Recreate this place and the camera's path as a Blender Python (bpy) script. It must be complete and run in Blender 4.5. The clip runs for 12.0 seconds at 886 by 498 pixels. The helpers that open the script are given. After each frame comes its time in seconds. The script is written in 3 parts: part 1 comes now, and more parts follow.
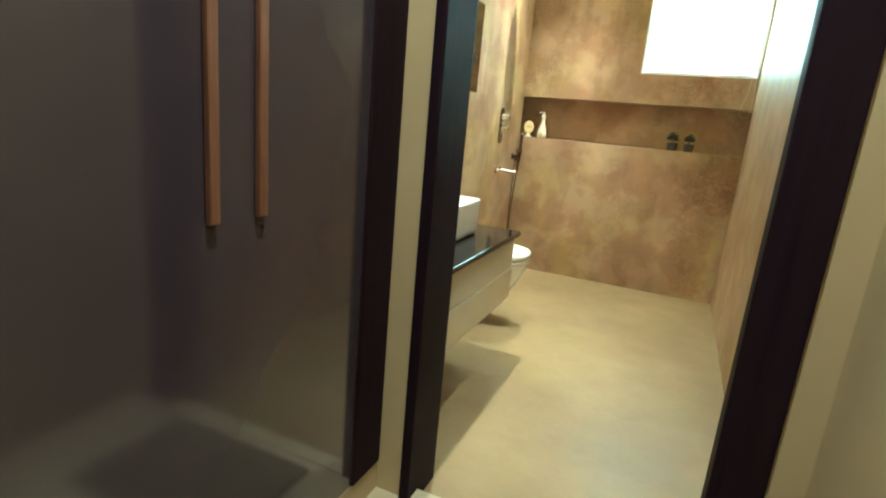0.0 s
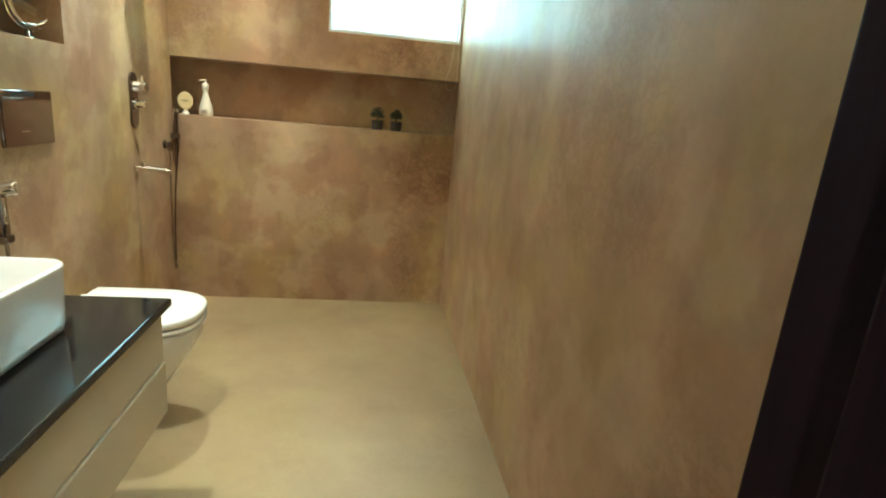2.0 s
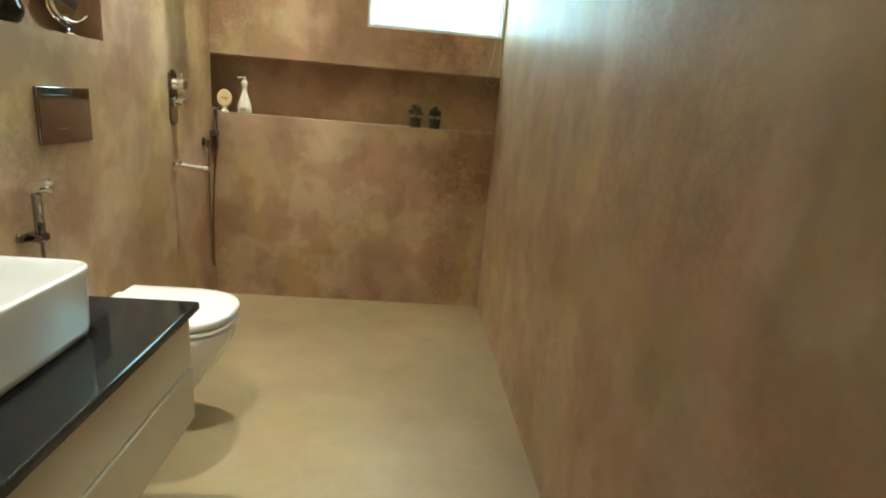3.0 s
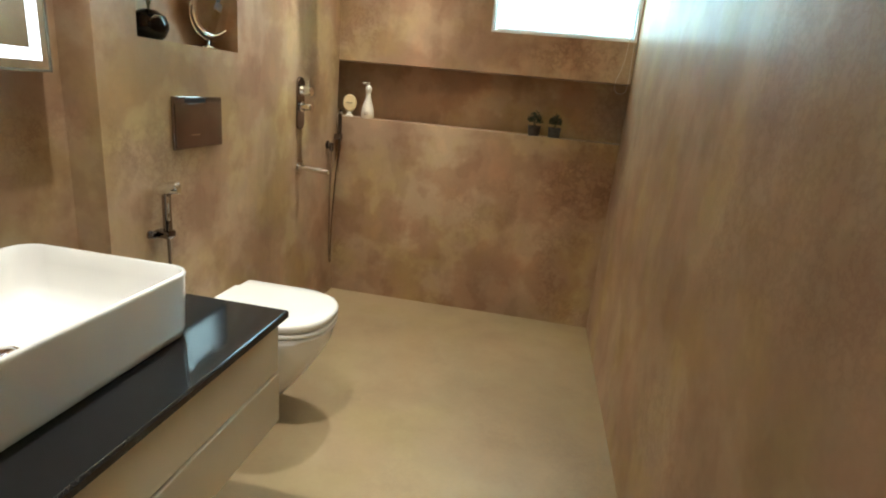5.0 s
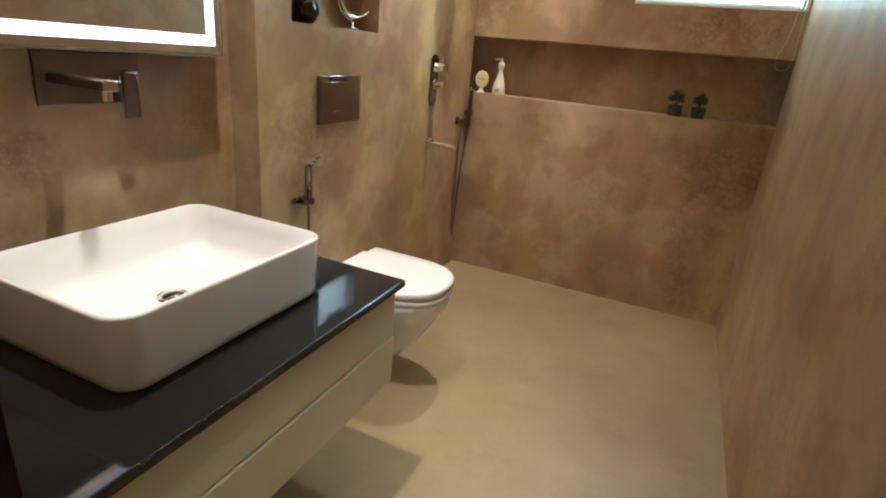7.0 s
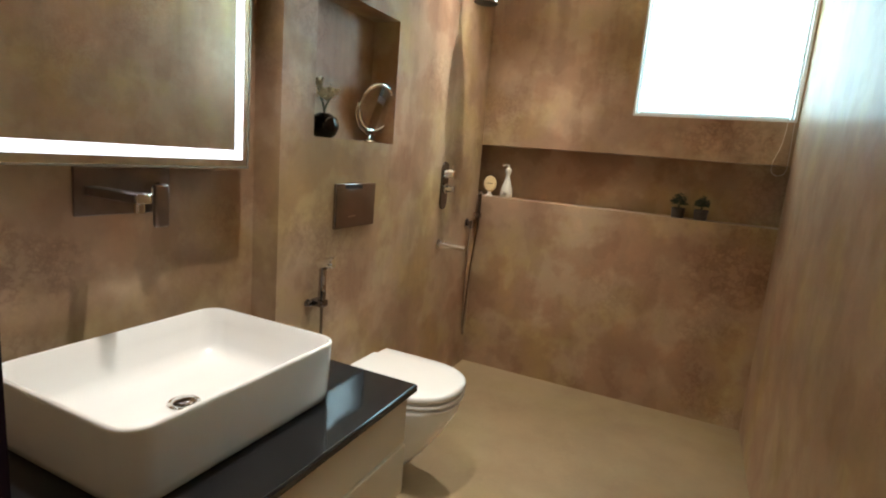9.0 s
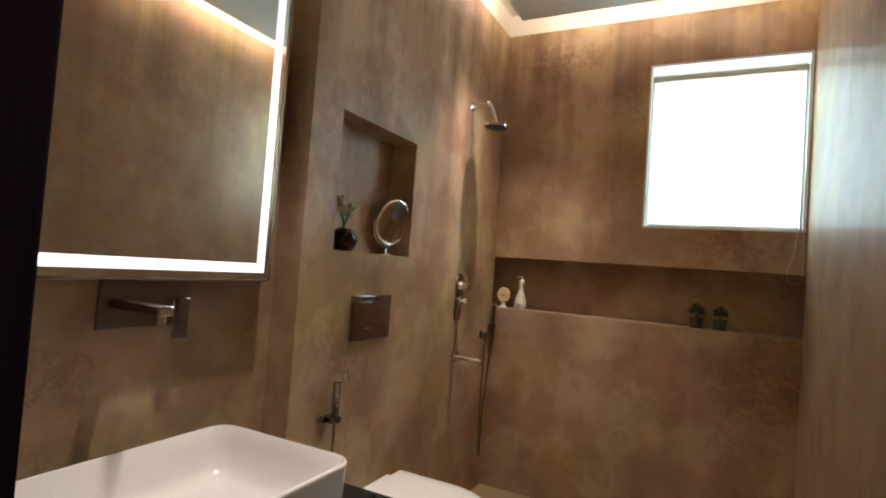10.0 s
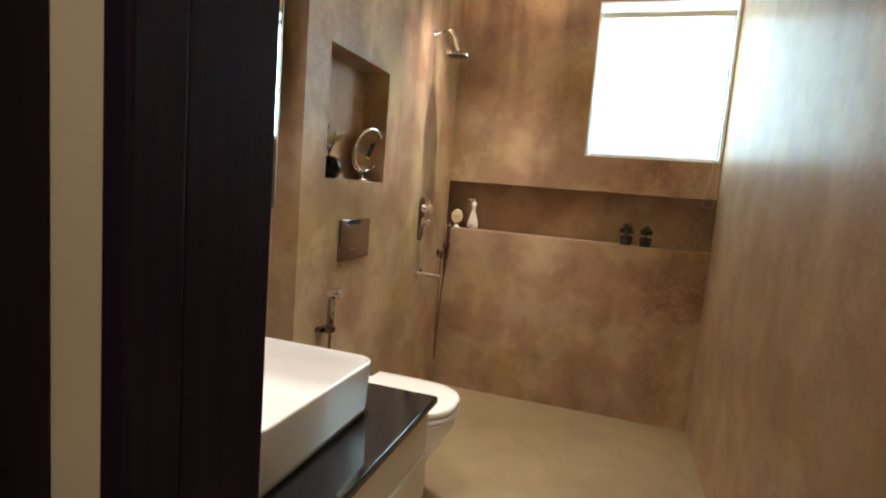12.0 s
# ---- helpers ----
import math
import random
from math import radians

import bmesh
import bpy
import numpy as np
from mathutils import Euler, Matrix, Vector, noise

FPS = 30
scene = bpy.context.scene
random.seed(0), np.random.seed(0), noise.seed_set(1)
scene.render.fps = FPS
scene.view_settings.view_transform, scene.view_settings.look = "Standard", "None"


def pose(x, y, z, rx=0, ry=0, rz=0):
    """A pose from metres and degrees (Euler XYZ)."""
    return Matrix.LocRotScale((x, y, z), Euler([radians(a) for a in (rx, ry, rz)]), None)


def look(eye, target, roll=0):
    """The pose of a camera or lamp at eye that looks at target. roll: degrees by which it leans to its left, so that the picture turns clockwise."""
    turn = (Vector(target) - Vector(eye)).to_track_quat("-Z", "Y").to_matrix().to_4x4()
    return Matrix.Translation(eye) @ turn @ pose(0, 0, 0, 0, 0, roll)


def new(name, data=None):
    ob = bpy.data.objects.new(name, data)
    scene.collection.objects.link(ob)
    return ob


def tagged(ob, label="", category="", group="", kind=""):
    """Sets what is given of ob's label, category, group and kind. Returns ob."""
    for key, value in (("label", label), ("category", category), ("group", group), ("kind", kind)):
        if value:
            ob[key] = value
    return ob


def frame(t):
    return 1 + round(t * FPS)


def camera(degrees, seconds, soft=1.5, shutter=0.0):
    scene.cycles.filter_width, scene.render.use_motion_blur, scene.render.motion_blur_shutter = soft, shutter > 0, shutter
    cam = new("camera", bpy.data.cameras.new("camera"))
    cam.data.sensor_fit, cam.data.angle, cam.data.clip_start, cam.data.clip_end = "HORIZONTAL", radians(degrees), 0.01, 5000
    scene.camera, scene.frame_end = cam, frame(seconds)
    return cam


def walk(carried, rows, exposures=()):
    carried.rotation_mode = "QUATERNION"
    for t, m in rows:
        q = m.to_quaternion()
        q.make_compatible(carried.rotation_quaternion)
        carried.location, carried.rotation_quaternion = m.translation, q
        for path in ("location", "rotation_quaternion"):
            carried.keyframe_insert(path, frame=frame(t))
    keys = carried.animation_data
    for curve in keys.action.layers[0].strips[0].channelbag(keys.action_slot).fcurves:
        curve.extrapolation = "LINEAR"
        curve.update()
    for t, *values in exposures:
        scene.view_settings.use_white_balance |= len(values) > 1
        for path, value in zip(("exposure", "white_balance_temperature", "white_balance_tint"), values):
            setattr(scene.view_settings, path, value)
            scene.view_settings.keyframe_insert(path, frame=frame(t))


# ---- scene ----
cam = camera(79.9, 12.0, soft=2.1)
PATH = [
    (0, (-0.07, 0.109, 1.176), (-0.833, 1.896, 0.7), 5.1),
    (0.5, (-0.172, 0.365, 1.179), (-0.495, 2.278, 0.694), 5.5),
    (1, (-0.264, 0.626, 1.209), (-0.218, 2.567, 0.728), 5.3),
    (1.5, (-0.26, 0.897, 1.213), (0.004, 2.818, 0.725), 5.1),
    (2, (-0.212, 1.129, 1.23), (0.088, 3.042, 0.732), 4.9),
    (2.5, (-0.197, 1.19, 1.212), (0.065, 3.109, 0.714), 4.9),
    (3, (-0.204, 1.229, 1.225), (-0.042, 3.155, 0.708), 4.8),
    (3.5, (-0.191, 1.216, 1.226), (-0.192, 3.142, 0.688), 5.0),
    (5.5, (-0.106, 1.362, 1.293), (-0.547, 3.23, 0.733), 5.4),
    (6, (-0.093, 1.34, 1.299), (-0.724, 3.146, 0.715), 5.3),
    (6.5, (-0.082, 1.33, 1.298), (-0.8, 3.063, 0.604), 5.3),
    (8.5, (-0.098, 1.301, 1.336), (-0.844, 3.031, 0.662), 5.4),
    (9, (-0.092, 1.303, 1.331), (-0.916, 3.091, 0.979), 4.8),
    (9.5, (-0.108, 1.3, 1.332), (-0.98, 3.099, 1.264), 4.4),
    (10, (-0.114, 1.293, 1.322), (-1.014, 3.078, 1.39), 4.2),
    (10.5, (-0.124, 1.26, 1.321), (-1.037, 3.038, 1.346), 4.2),
    (11, (-0.138, 1.195, 1.31), (-1.037, 2.979, 1.215), 4.2),
    (11.5, (-0.2, 1.086, 1.336), (-1.009, 2.905, 1.145), 4.4),
    (12, (-0.243, 0.994, 1.345), (-0.844, 2.889, 1.123), 4.6),
]
EXPOSURES = [(0.0, 1.30, 6250, -17), (1.5, 1.02, 6250, -13), (3.5, 0.62, 6200, -5), (5.5, 0.5, 6350, 5), (6.5, 0.34, 6350, 10), (8.5, 0.66, 6300, 0), (9.0, 0.24, 6400, 8), (10.0, -0.34, 6850, 17), (12.0, 0.36, 6700, 12)]
walk(cam, [(t, look(eye, target, roll)) for t, eye, target, roll in PATH], EXPOSURES)

# ---- the plan, in metres: bathroom and the passage in front of its door ----
LEFT, VAN, RIGHT, FAR = -1.318, -1.43, 0.312, 4.415   # wall faces
NEAR, NEAR_E, FRONT = 1.55, 1.493, 1.36                            # the door wall's two faces
EDGE = 2.645                                           # where the boxed-out wall begins
TOP, CEIL, SLAB = 2.816, 2.77, 2.95                    # wall finish, hung ceiling, slab
DOOR_L, DOOR_R, DOOR_H = -0.646, 0.134, 2.2
HALL = 0.05                                            # passage floor
HALL_L, HALL_R, HALL_B, HALL_TOP = -0.755, 0.30, -1.3, 2.65

# ---- light ----
world = bpy.data.worlds.new("sky")
scene.world = world
world.use_nodes = True
wn = world.node_tree.nodes
sky = wn.new("ShaderNodeTexSky")
sky.sky_type, sky.sun_disc, sky.sun_elevation, sky.sun_rotation = "NISHITA", False, radians(40), radians(200)
world.node_tree.links.new(sky.outputs[0], wn["Background"].inputs[0])
wn["Background"].inputs[1].default_value = 0.1


def lamp(name, kind, m, watts, colour, **settings):
    data = bpy.data.lights.new(name, kind)
    data.energy, data.color = watts, colour
    if kind == "AREA":
        data.shape, data.size, data.size_y = "RECTANGLE", settings["size"], settings["size_y"]
    if kind == "SPOT":
        data.spot_size, data.spot_blend, data.shadow_soft_size = radians(settings["cone"]), 1.0, settings["radius"]
    ob = new(name, data)
    ob.matrix_world = m
    return ob


WARM, COVE, DAY = (1.0, 0.94, 0.89), (1.0, 0.86, 0.70), (0.60, 0.90, 1.0)
SPOT_W, COVE_W, DAY_W, HALL_W = 134, 4.4, 30, 62
# sky light in the window's opening, outside the blind
lamp("window_daylight", "AREA", pose(-0.078, FAR + 0.24, 2.08, -90, 0, 0), DAY_W, DAY, size=0.74, size_y=0.9)
# LED strips in the cove, along the four edges of the hung ceiling
lamp("cove_strip_left", "AREA", pose(-1.165, 2.85, CEIL + 0.06, 0, 115, 0), COVE_W * 2.1, COVE, size=0.02, size_y=2.5)
lamp("cove_strip_right", "AREA", pose(0.15, 2.85, CEIL + 0.06, 0, -115, 0), COVE_W * 2.6, COVE, size=0.02, size_y=2.5)
lamp("cove_strip_far", "AREA", pose(-0.5, 4.16, CEIL + 0.06, 120, 0, 0), COVE_W * 1.0, COVE, size=1.2, size_y=0.02)

# ---- materials ----


def shader(name, colour, rough=0.5, metal=0.0, **extra):
    mat = bpy.data.materials.new(name)
    mat.use_nodes = True
    b = mat.node_tree.nodes["Principled BSDF"]
    b.inputs["Base Color"].default_value = (*colour, 1)
    b.inputs["Roughness"].default_value = rough
    b.inputs["Metallic"].default_value = metal
    for key, value in extra.items():
        b.inputs[key.replace("_", " ")].default_value = value
    return mat


def node(mat, kind, **settings):
    n = mat.node_tree.nodes.new(kind)
    for key, value in settings.items():
        n.inputs[key.replace("_", " ")].default_value = value
    return n


def link(mat, a, b):
    mat.node_tree.links.new(a, b)


def noise_of(mat, scale, detail=4, stretch=(1, 1, 1), rough=0.55, shift=0.0):
    co = mat.node_tree.nodes.new("ShaderNodeTexCoord")
    mp = mat.node_tree.nodes.new("ShaderNodeMapping")
    mp.inputs["Scale"].default_value = stretch
    mp.inputs["Location"].default_value = (shift, shift * 0.7, shift * 1.3)
    link(mat, co.outputs["Object"], mp.inputs["Vector"])
    n = node(mat, "ShaderNodeTexNoise", Scale=scale, Detail=detail, Roughness=rough)
    link(mat, mp.outputs[0], n.inputs["Vector"])
    return n.outputs["Fac"]


def ramp(mat, fac, stops):
    r = mat.node_tree.nodes.new("ShaderNodeValToRGB")
    e = r.color_ramp.elements
    e[0].position, e[0].color = stops[0][0], (*stops[0][1], 1)
    e[1].position, e[1].color = stops[-1][0], (*stops[-1][1], 1)
    for p, c in stops[1:-1]:
        e.new(p).color = (*c, 1)
    link(mat, fac, r.inputs[0])
    return r.outputs[0]


def mixed(mat, a, b, fac, mode="MIX"):
    m = mat.node_tree.nodes.new("ShaderNodeMix")
    m.data_type, m.blend_type = "RGBA", mode
    for value, socket in ((a, 6), (b, 7), (fac, 0)):
        if isinstance(value, (int, float)):
            m.inputs[socket].default_value = value
        elif isinstance(value, tuple):
            m.inputs[socket].default_value = (*value, 1)
        else:
            link(mat, value, m.inputs[socket])
    return m.outputs[2]


def span(mat, fac, low, high):
    m = mat.node_tree.nodes.new("ShaderNodeMapRange")
    link(mat, fac, m.inputs[0])
    m.inputs[3].default_value, m.inputs[4].default_value = low, high
    return m.outputs[0]


def surface(mat, colour=None, rough=None, bump=None, height=0.002, strength=0.5):
    b = mat.node_tree.nodes["Principled BSDF"]
    if colour is not None:
        link(mat, colour, b.inputs["Base Color"])
    if rough is not None:
        link(mat, rough, b.inputs["Roughness"])
    if bump is not None:
        n = node(mat, "ShaderNodeBump", Distance=height, Strength=strength)
        link(mat, bump, n.inputs["Height"])
        link(mat, n.outputs[0], b.inputs["Normal"])
    return mat


def near(mat, centre, radius, stretch=1.0):
    """1 at a place in the room, falling raggedly to 0 at the radius."""
    co = mat.node_tree.nodes.new("ShaderNodeTexCoord")
    mp = mat.node_tree.nodes.new("ShaderNodeMapping")
    mp.inputs["Scale"].default_value = (1 / (radius * stretch), 1 / (radius * stretch), 1 / radius)
    mp.inputs["Location"].default_value = (-centre[0] / (radius * stretch), -centre[1] / (radius * stretch), -centre[2] / radius)
    link(mat, co.outputs["Object"], mp.inputs["Vector"])
    ln = mat.node_tree.nodes.new("ShaderNodeVectorMath")
    ln.operation = "LENGTH"
    link(mat, mp.outputs[0], ln.inputs[0])
    torn = node(mat, "ShaderNodeMath")
    torn.operation = "MULTIPLY_ADD"
    link(mat, noise_of(mat, 8, 4), torn.inputs[0])
    torn.inputs[1].default_value = 1.6
    link(mat, ln.outputs["Value"], torn.inputs[2])
    return span_of(mat, torn.outputs[0], 1.35, 1.85, 1.0, 0.0)


def span_of(mat, fac, a, b, low, high):
    m = mat.node_tree.nodes.new("ShaderNodeMapRange")
    link(mat, fac, m.inputs[0])
    for k, v in enumerate((a, b, low, high)):
        m.inputs[k + 1].default_value = v
    return m.outputs[0]


def microcement(name, tones, rough, streak=0.45, shift=0.0, blotch=0.8, tint=0.9, wave=0.75, laced=(), cove_streaks=0.0):
    """Trowelled cement: broad clouds, torn blotches and faint upright streaks."""
    mat = shader(name, tones[1], 0.4)
    cloud = ramp(mat, noise_of(mat, 1.9, 5, shift=shift), [(0.32, tones[0]), (0.5, tones[1]), (0.68, tones[2])])
    torn = ramp(mat, noise_of(mat, 2.6, 8, rough=0.56, shift=shift + 4), [(0.47, (1, 1, 1)), (0.535, tones[3]), (0.64, tones[3]), (0.70, (0.96, 0.94, 0.92))])
    flakes = ramp(mat, noise_of(mat, 6.5, 6, (1, 1, 0.7), rough=0.5, shift=shift + 31), [(0.40, (0.84, 0.80, 0.78)), (0.46, (1, 1, 1)), (0.58, (1, 1, 1)), (0.64, (1.12, 1.10, 1.06))])
    torn = mixed(mat, torn, flakes, 0.85, "MULTIPLY")
    col = mixed(mat, cloud, torn, blotch, "MULTIPLY")
    hue = ramp(mat, noise_of(mat, 2.3, 3, shift=shift + 21), [(0.36, (1.02, 0.945, 0.95)), (0.5, (1, 1, 1)), (0.64, (1.02, 1.06, 0.82))])
    col = mixed(mat, col, hue, tint, "MULTIPLY")
    rake = ramp(mat, noise_of(mat, 4.2, 1, (1, 1, 0.16), shift=shift + 9), [(0.34, (0.72, 0.69, 0.67)), (0.66, (1.10, 1.09, 1.06))])
    col = mixed(mat, col, rake, streak, "MULTIPLY")
    lace = ramp(mat, noise_of(mat, 21, 7, rough=0.7, shift=shift + 1), [(0.44, (1, 1, 1)), (0.5, (0.74, 0.68, 0.64)), (0.56, (1, 1, 1))])
    where = ramp(mat, noise_of(mat, 1.7, 2, shift=shift + 13), [(0.52, (0, 0, 0)), (0.62, (0.8, 0.8, 0.8))])
    col = mixed(mat, col, mixed(mat, (1, 1, 1), lace, where), blotch, "MULTIPLY")
    for centre, radius, stretch in laced:
        mesh_lace = ramp(mat, noise_of(mat, 15, 6, rough=0.66, shift=shift + 3), [(0.40, (1.08, 1.04, 1.0)), (0.49, (0.70, 0.62, 0.58)), (0.58, (1.02, 0.98, 0.95))])
        col = mixed(mat, col, mixed(mat, (1, 1, 1), mesh_lace, near(mat, centre, radius, stretch)), 0.85, "MULTIPLY")
    if cove_streaks:
        # raking cove light put into colour: upright streaks, strong under the ceiling, fading downwards
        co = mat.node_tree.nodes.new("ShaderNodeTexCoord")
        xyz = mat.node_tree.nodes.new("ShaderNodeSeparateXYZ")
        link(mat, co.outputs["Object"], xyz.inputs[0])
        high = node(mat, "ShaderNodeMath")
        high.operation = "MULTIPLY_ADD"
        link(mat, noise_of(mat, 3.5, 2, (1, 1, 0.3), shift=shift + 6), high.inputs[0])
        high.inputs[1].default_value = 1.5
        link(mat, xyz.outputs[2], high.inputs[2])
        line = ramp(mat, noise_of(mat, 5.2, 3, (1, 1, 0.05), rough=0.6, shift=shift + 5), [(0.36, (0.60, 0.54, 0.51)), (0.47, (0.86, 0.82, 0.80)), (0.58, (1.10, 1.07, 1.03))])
        col = mixed(mat, col, mixed(mat, (1, 1, 1), line, span_of(mat, high.outputs[0], 2.25, 3.1, 0.0, cove_streaks)), 1.0, "MULTIPLY")
    grain = ramp(mat, noise_of(mat, 60, 3), [(0.3, (0.9, 0.9, 0.9)), (0.7, (1.06, 1.06, 1.06))])
    col = mixed(mat, col, grain, 0.3, "MULTIPLY")
    relief = mixed(mat, noise_of(mat, 7, 6, (1, 1, 0.7), shift=shift), noise_of(mat, 40, 3), 0.25)
    relief = mixed(mat, relief, noise_of(mat, 5.5, 3, (1, 1, 0.10), shift=shift + 17), wave)
    return surface(mat, col, span(mat, noise_of(mat, 4, 5, shift=shift + 2), *rough), relief, 0.02 if wave else 0.002, 0.5 if wave else 0.12)


LACED = (((0.0, 4.415, 1.52), 0.13, 2.6), ((-0.98, 4.415, 2.62), 0.16, 1.6), ((0.12, 4.415, 0.82), 0.22, 1.2), ((-1.43, 1.92, 1.0), 0.12, 1.6), ((-1.318, 3.6, 2.70), 0.12, 1.4))   # laced patches of the trowelling: place, size, width
WALL_TONES = ((0.385, 0.260, 0.166), (0.465, 0.326, 0.208), (0.54, 0.402, 0.260), (0.84, 0.755, 0.71))
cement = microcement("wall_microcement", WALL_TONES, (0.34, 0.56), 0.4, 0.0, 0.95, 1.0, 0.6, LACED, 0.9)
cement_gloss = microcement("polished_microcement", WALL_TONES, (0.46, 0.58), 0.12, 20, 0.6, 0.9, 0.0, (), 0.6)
floor_cement = microcement("floor_microcement", ((0.262, 0.188, 0.102), (0.306, 0.224, 0.123), (0.352, 0.262, 0.146), (0.88, 0.82, 0.78)), (0.34, 0.54), 0.0, 40, 0.3, 0.4, 0.0)
# streaked gloss of the wall beside the window
gl = cement_gloss.node_tree.nodes["Principled BSDF"]
gl.inputs["Coat Weight"].default_value, gl.inputs["Coat Roughness"].default_value = 0.11, 0.12
gl.inputs["Specular IOR Level"].default_value = 0.3
rb = node(cement_gloss, "ShaderNodeBump", Distance=0.005, Strength=0.75)
link(cement_gloss, mixed(cement_gloss, noise_of(cement_gloss, 13, 2, (1, 1, 0.08)), noise_of(cement_gloss, 48, 2, (1, 1, 0.05)), 0.4), rb.inputs["Height"])
link(cement_gloss, rb.outputs[0], gl.inputs["Coat Normal"])

plaster = shader("beige_paint", (0.55, 0.46, 0.31), 0.6)
surface(plaster, ramp(plaster, noise_of(plaster, 2.2, 4), [(0.35, (0.48, 0.375, 0.225)), (0.65, (0.53, 0.425, 0.26))]), None, noise_of(plaster, 90, 4), 0.001, 0.25)
ceiling_paint = shader("ceiling_paint", (0.72, 0.68, 0.6), 0.7)
surface(ceiling_paint, ramp(ceiling_paint, noise_of(ceiling_paint, 1.5, 3), [(0.3, (0.69, 0.65, 0.57)), (0.7, (0.74, 0.70, 0.62))]), None, noise_of(ceiling_paint, 70, 3), 0.0008, 0.2)
dark_wood = shader("dark_lacquered_wood", (0.022, 0.011, 0.012), 0.3, 0.0, Specular_IOR_Level=0.07)
surface(dark_wood, ramp(dark_wood, noise_of(dark_wood, 6, 8, (9, 9, 0.4)), [(0.3, (0.011, 0.0055, 0.011)), (0.7, (0.019, 0.009, 0.014))]), span(dark_wood, noise_of(dark_wood, 5, 4), 0.52, 0.68), noise_of(dark_wood, 22, 6, (6, 6, 0.3)), 0.0006, 0.2)
dark_glass = shader("dark_back_painted_glass", (0.040, 0.033, 0.038), 0.14, 0.0, IOR=1.85)
surface(dark_glass, ramp(dark_glass, noise_of(dark_glass, 2, 3), [(0.3, (0.042, 0.032, 0.046)), (0.7, (0.052, 0.041, 0.052))]), span(dark_glass, noise_of(dark_glass, 3, 5), 0.07, 0.13))
copper = shader("brushed_copper", (0.62, 0.30, 0.19), 0.45, 0.6)
surface(copper, ramp(copper, noise_of(copper, 20, 4, (8, 8, 0.3)), [(0.3, (0.24, 0.11, 0.075)), (0.7, (0.32, 0.16, 0.11))]), None, noise_of(copper, 30, 3, (8, 8, 0.2)), 0.0005, 0.2)
ceramic = shader("white_glazed_ceramic", (0.80, 0.79, 0.76), 0.12, 0.0, Coat_Weight=0.4, Coat_Roughness=0.05)
surface(ceramic, ramp(ceramic, noise_of(ceramic, 5, 3), [(0.3, (0.79, 0.78, 0.75)), (0.7, (0.82, 0.81, 0.78))]), span(ceramic, noise_of(ceramic, 14, 3), 0.10, 0.16))
seat_plastic = shader("white_seat_plastic", (0.78, 0.76, 0.71), 0.25)
cabinet_paint = shader("cream_lacquer", (0.60, 0.52, 0.38), 0.42)
surface(cabinet_paint, ramp(cabinet_paint, noise_of(cabinet_paint, 3, 5), [(0.3, (0.57, 0.49, 0.355)), (0.7, (0.63, 0.55, 0.41))]), None, noise_of(cabinet_paint, 45, 4), 0.0006, 0.2)
granite = shader("black_polished_granite", (0.012, 0.012, 0.013), 0.05, 0.0, Specular_IOR_Level=0.45)
speck = ramp(granite, noise_of(granite, 260, 2), [(0.5, (0.010, 0.010, 0.011)), (0.75, (0.022, 0.021, 0.020))])
surface(granite, speck, span(granite, noise_of(granite, 5, 5), 0.05, 0.085))
chrome = shader("chrome", (0.86, 0.85, 0.83), 0.05, 1.0)
surface(chrome, None, span(chrome, noise_of(chrome, 25, 3), 0.03, 0.07))
smoke_metal = shader("smoked_metal", (0.5, 0.46, 0.42), 0.05, 1.0)
surface(smoke_metal, ramp(smoke_metal, noise_of(smoke_metal, 9, 4), [(0.3, (0.37, 0.335, 0.325)), (0.7, (0.42, 0.385, 0.37))]), span(smoke_metal, noise_of(smoke_metal, 12, 4), 0.05, 0.10))
tap_metal = shader("dark_satin_bronze", (0.25, 0.20, 0.185), 0.3, 1.0)
surface(tap_metal, ramp(tap_metal, noise_of(tap_metal, 14, 4), [(0.3, (0.22, 0.175, 0.16)), (0.7, (0.28, 0.225, 0.205))]), span(tap_metal, noise_of(tap_metal, 30, 4), 0.26, 0.34))
plate_metal = shader("dark_chrome", (0.24, 0.21, 0.20), 0.07, 1.0)
surface(plate_metal, None, span(plate_metal, noise_of(plate_metal, 20, 3), 0.05, 0.12))
satin_metal = shader("satin_bronze_metal", (0.36, 0.31, 0.29), 0.1, 1.0)
surface(satin_metal, ramp(satin_metal, noise_of(satin_metal, 14, 4), [(0.3, (0.31, 0.285, 0.285)), (0.7, (0.36, 0.33, 0.33))]), span(satin_metal, noise_of(satin_metal, 30, 4), 0.08, 0.12))
mirror_glass = shader("mirror_glass", (0.88, 0.88, 0.85), 0.015, 1.0)
black_glass = shader("black_glazed_vase", (0.008, 0.008, 0.009), 0.08)
grey_rim = shader("mirror_edge", (0.33, 0.30, 0.24), 0.25, 0.6)
petal = shader("cream_petals", (0.82, 0.74, 0.52), 0.6)
stem_mat = shader("flower_stem", (0.16, 0.15, 0.07), 0.6)
leaf_mat = shader("dark_green_leaves", (0.04, 0.06, 0.03), 0.55)
surface(leaf_mat, ramp(leaf_mat, noise_of(leaf_mat, 30, 2), [(0.3, (0.025, 0.04, 0.02)), (0.7, (0.065, 0.09, 0.045))]))
pot_mat = shader("dark_clay_pot", (0.10, 0.085, 0.075), 0.5)
surface(pot_mat, ramp(pot_mat, noise_of(pot_mat, 40, 4), [(0.3, (0.04, 0.034, 0.03)), (0.7, (0.08, 0.068, 0.06))]), None, noise_of(pot_mat, 60, 3), 0.0008, 0.3)
amber = shader("pale_wood_brush", (0.72, 0.56, 0.30), 0.5)
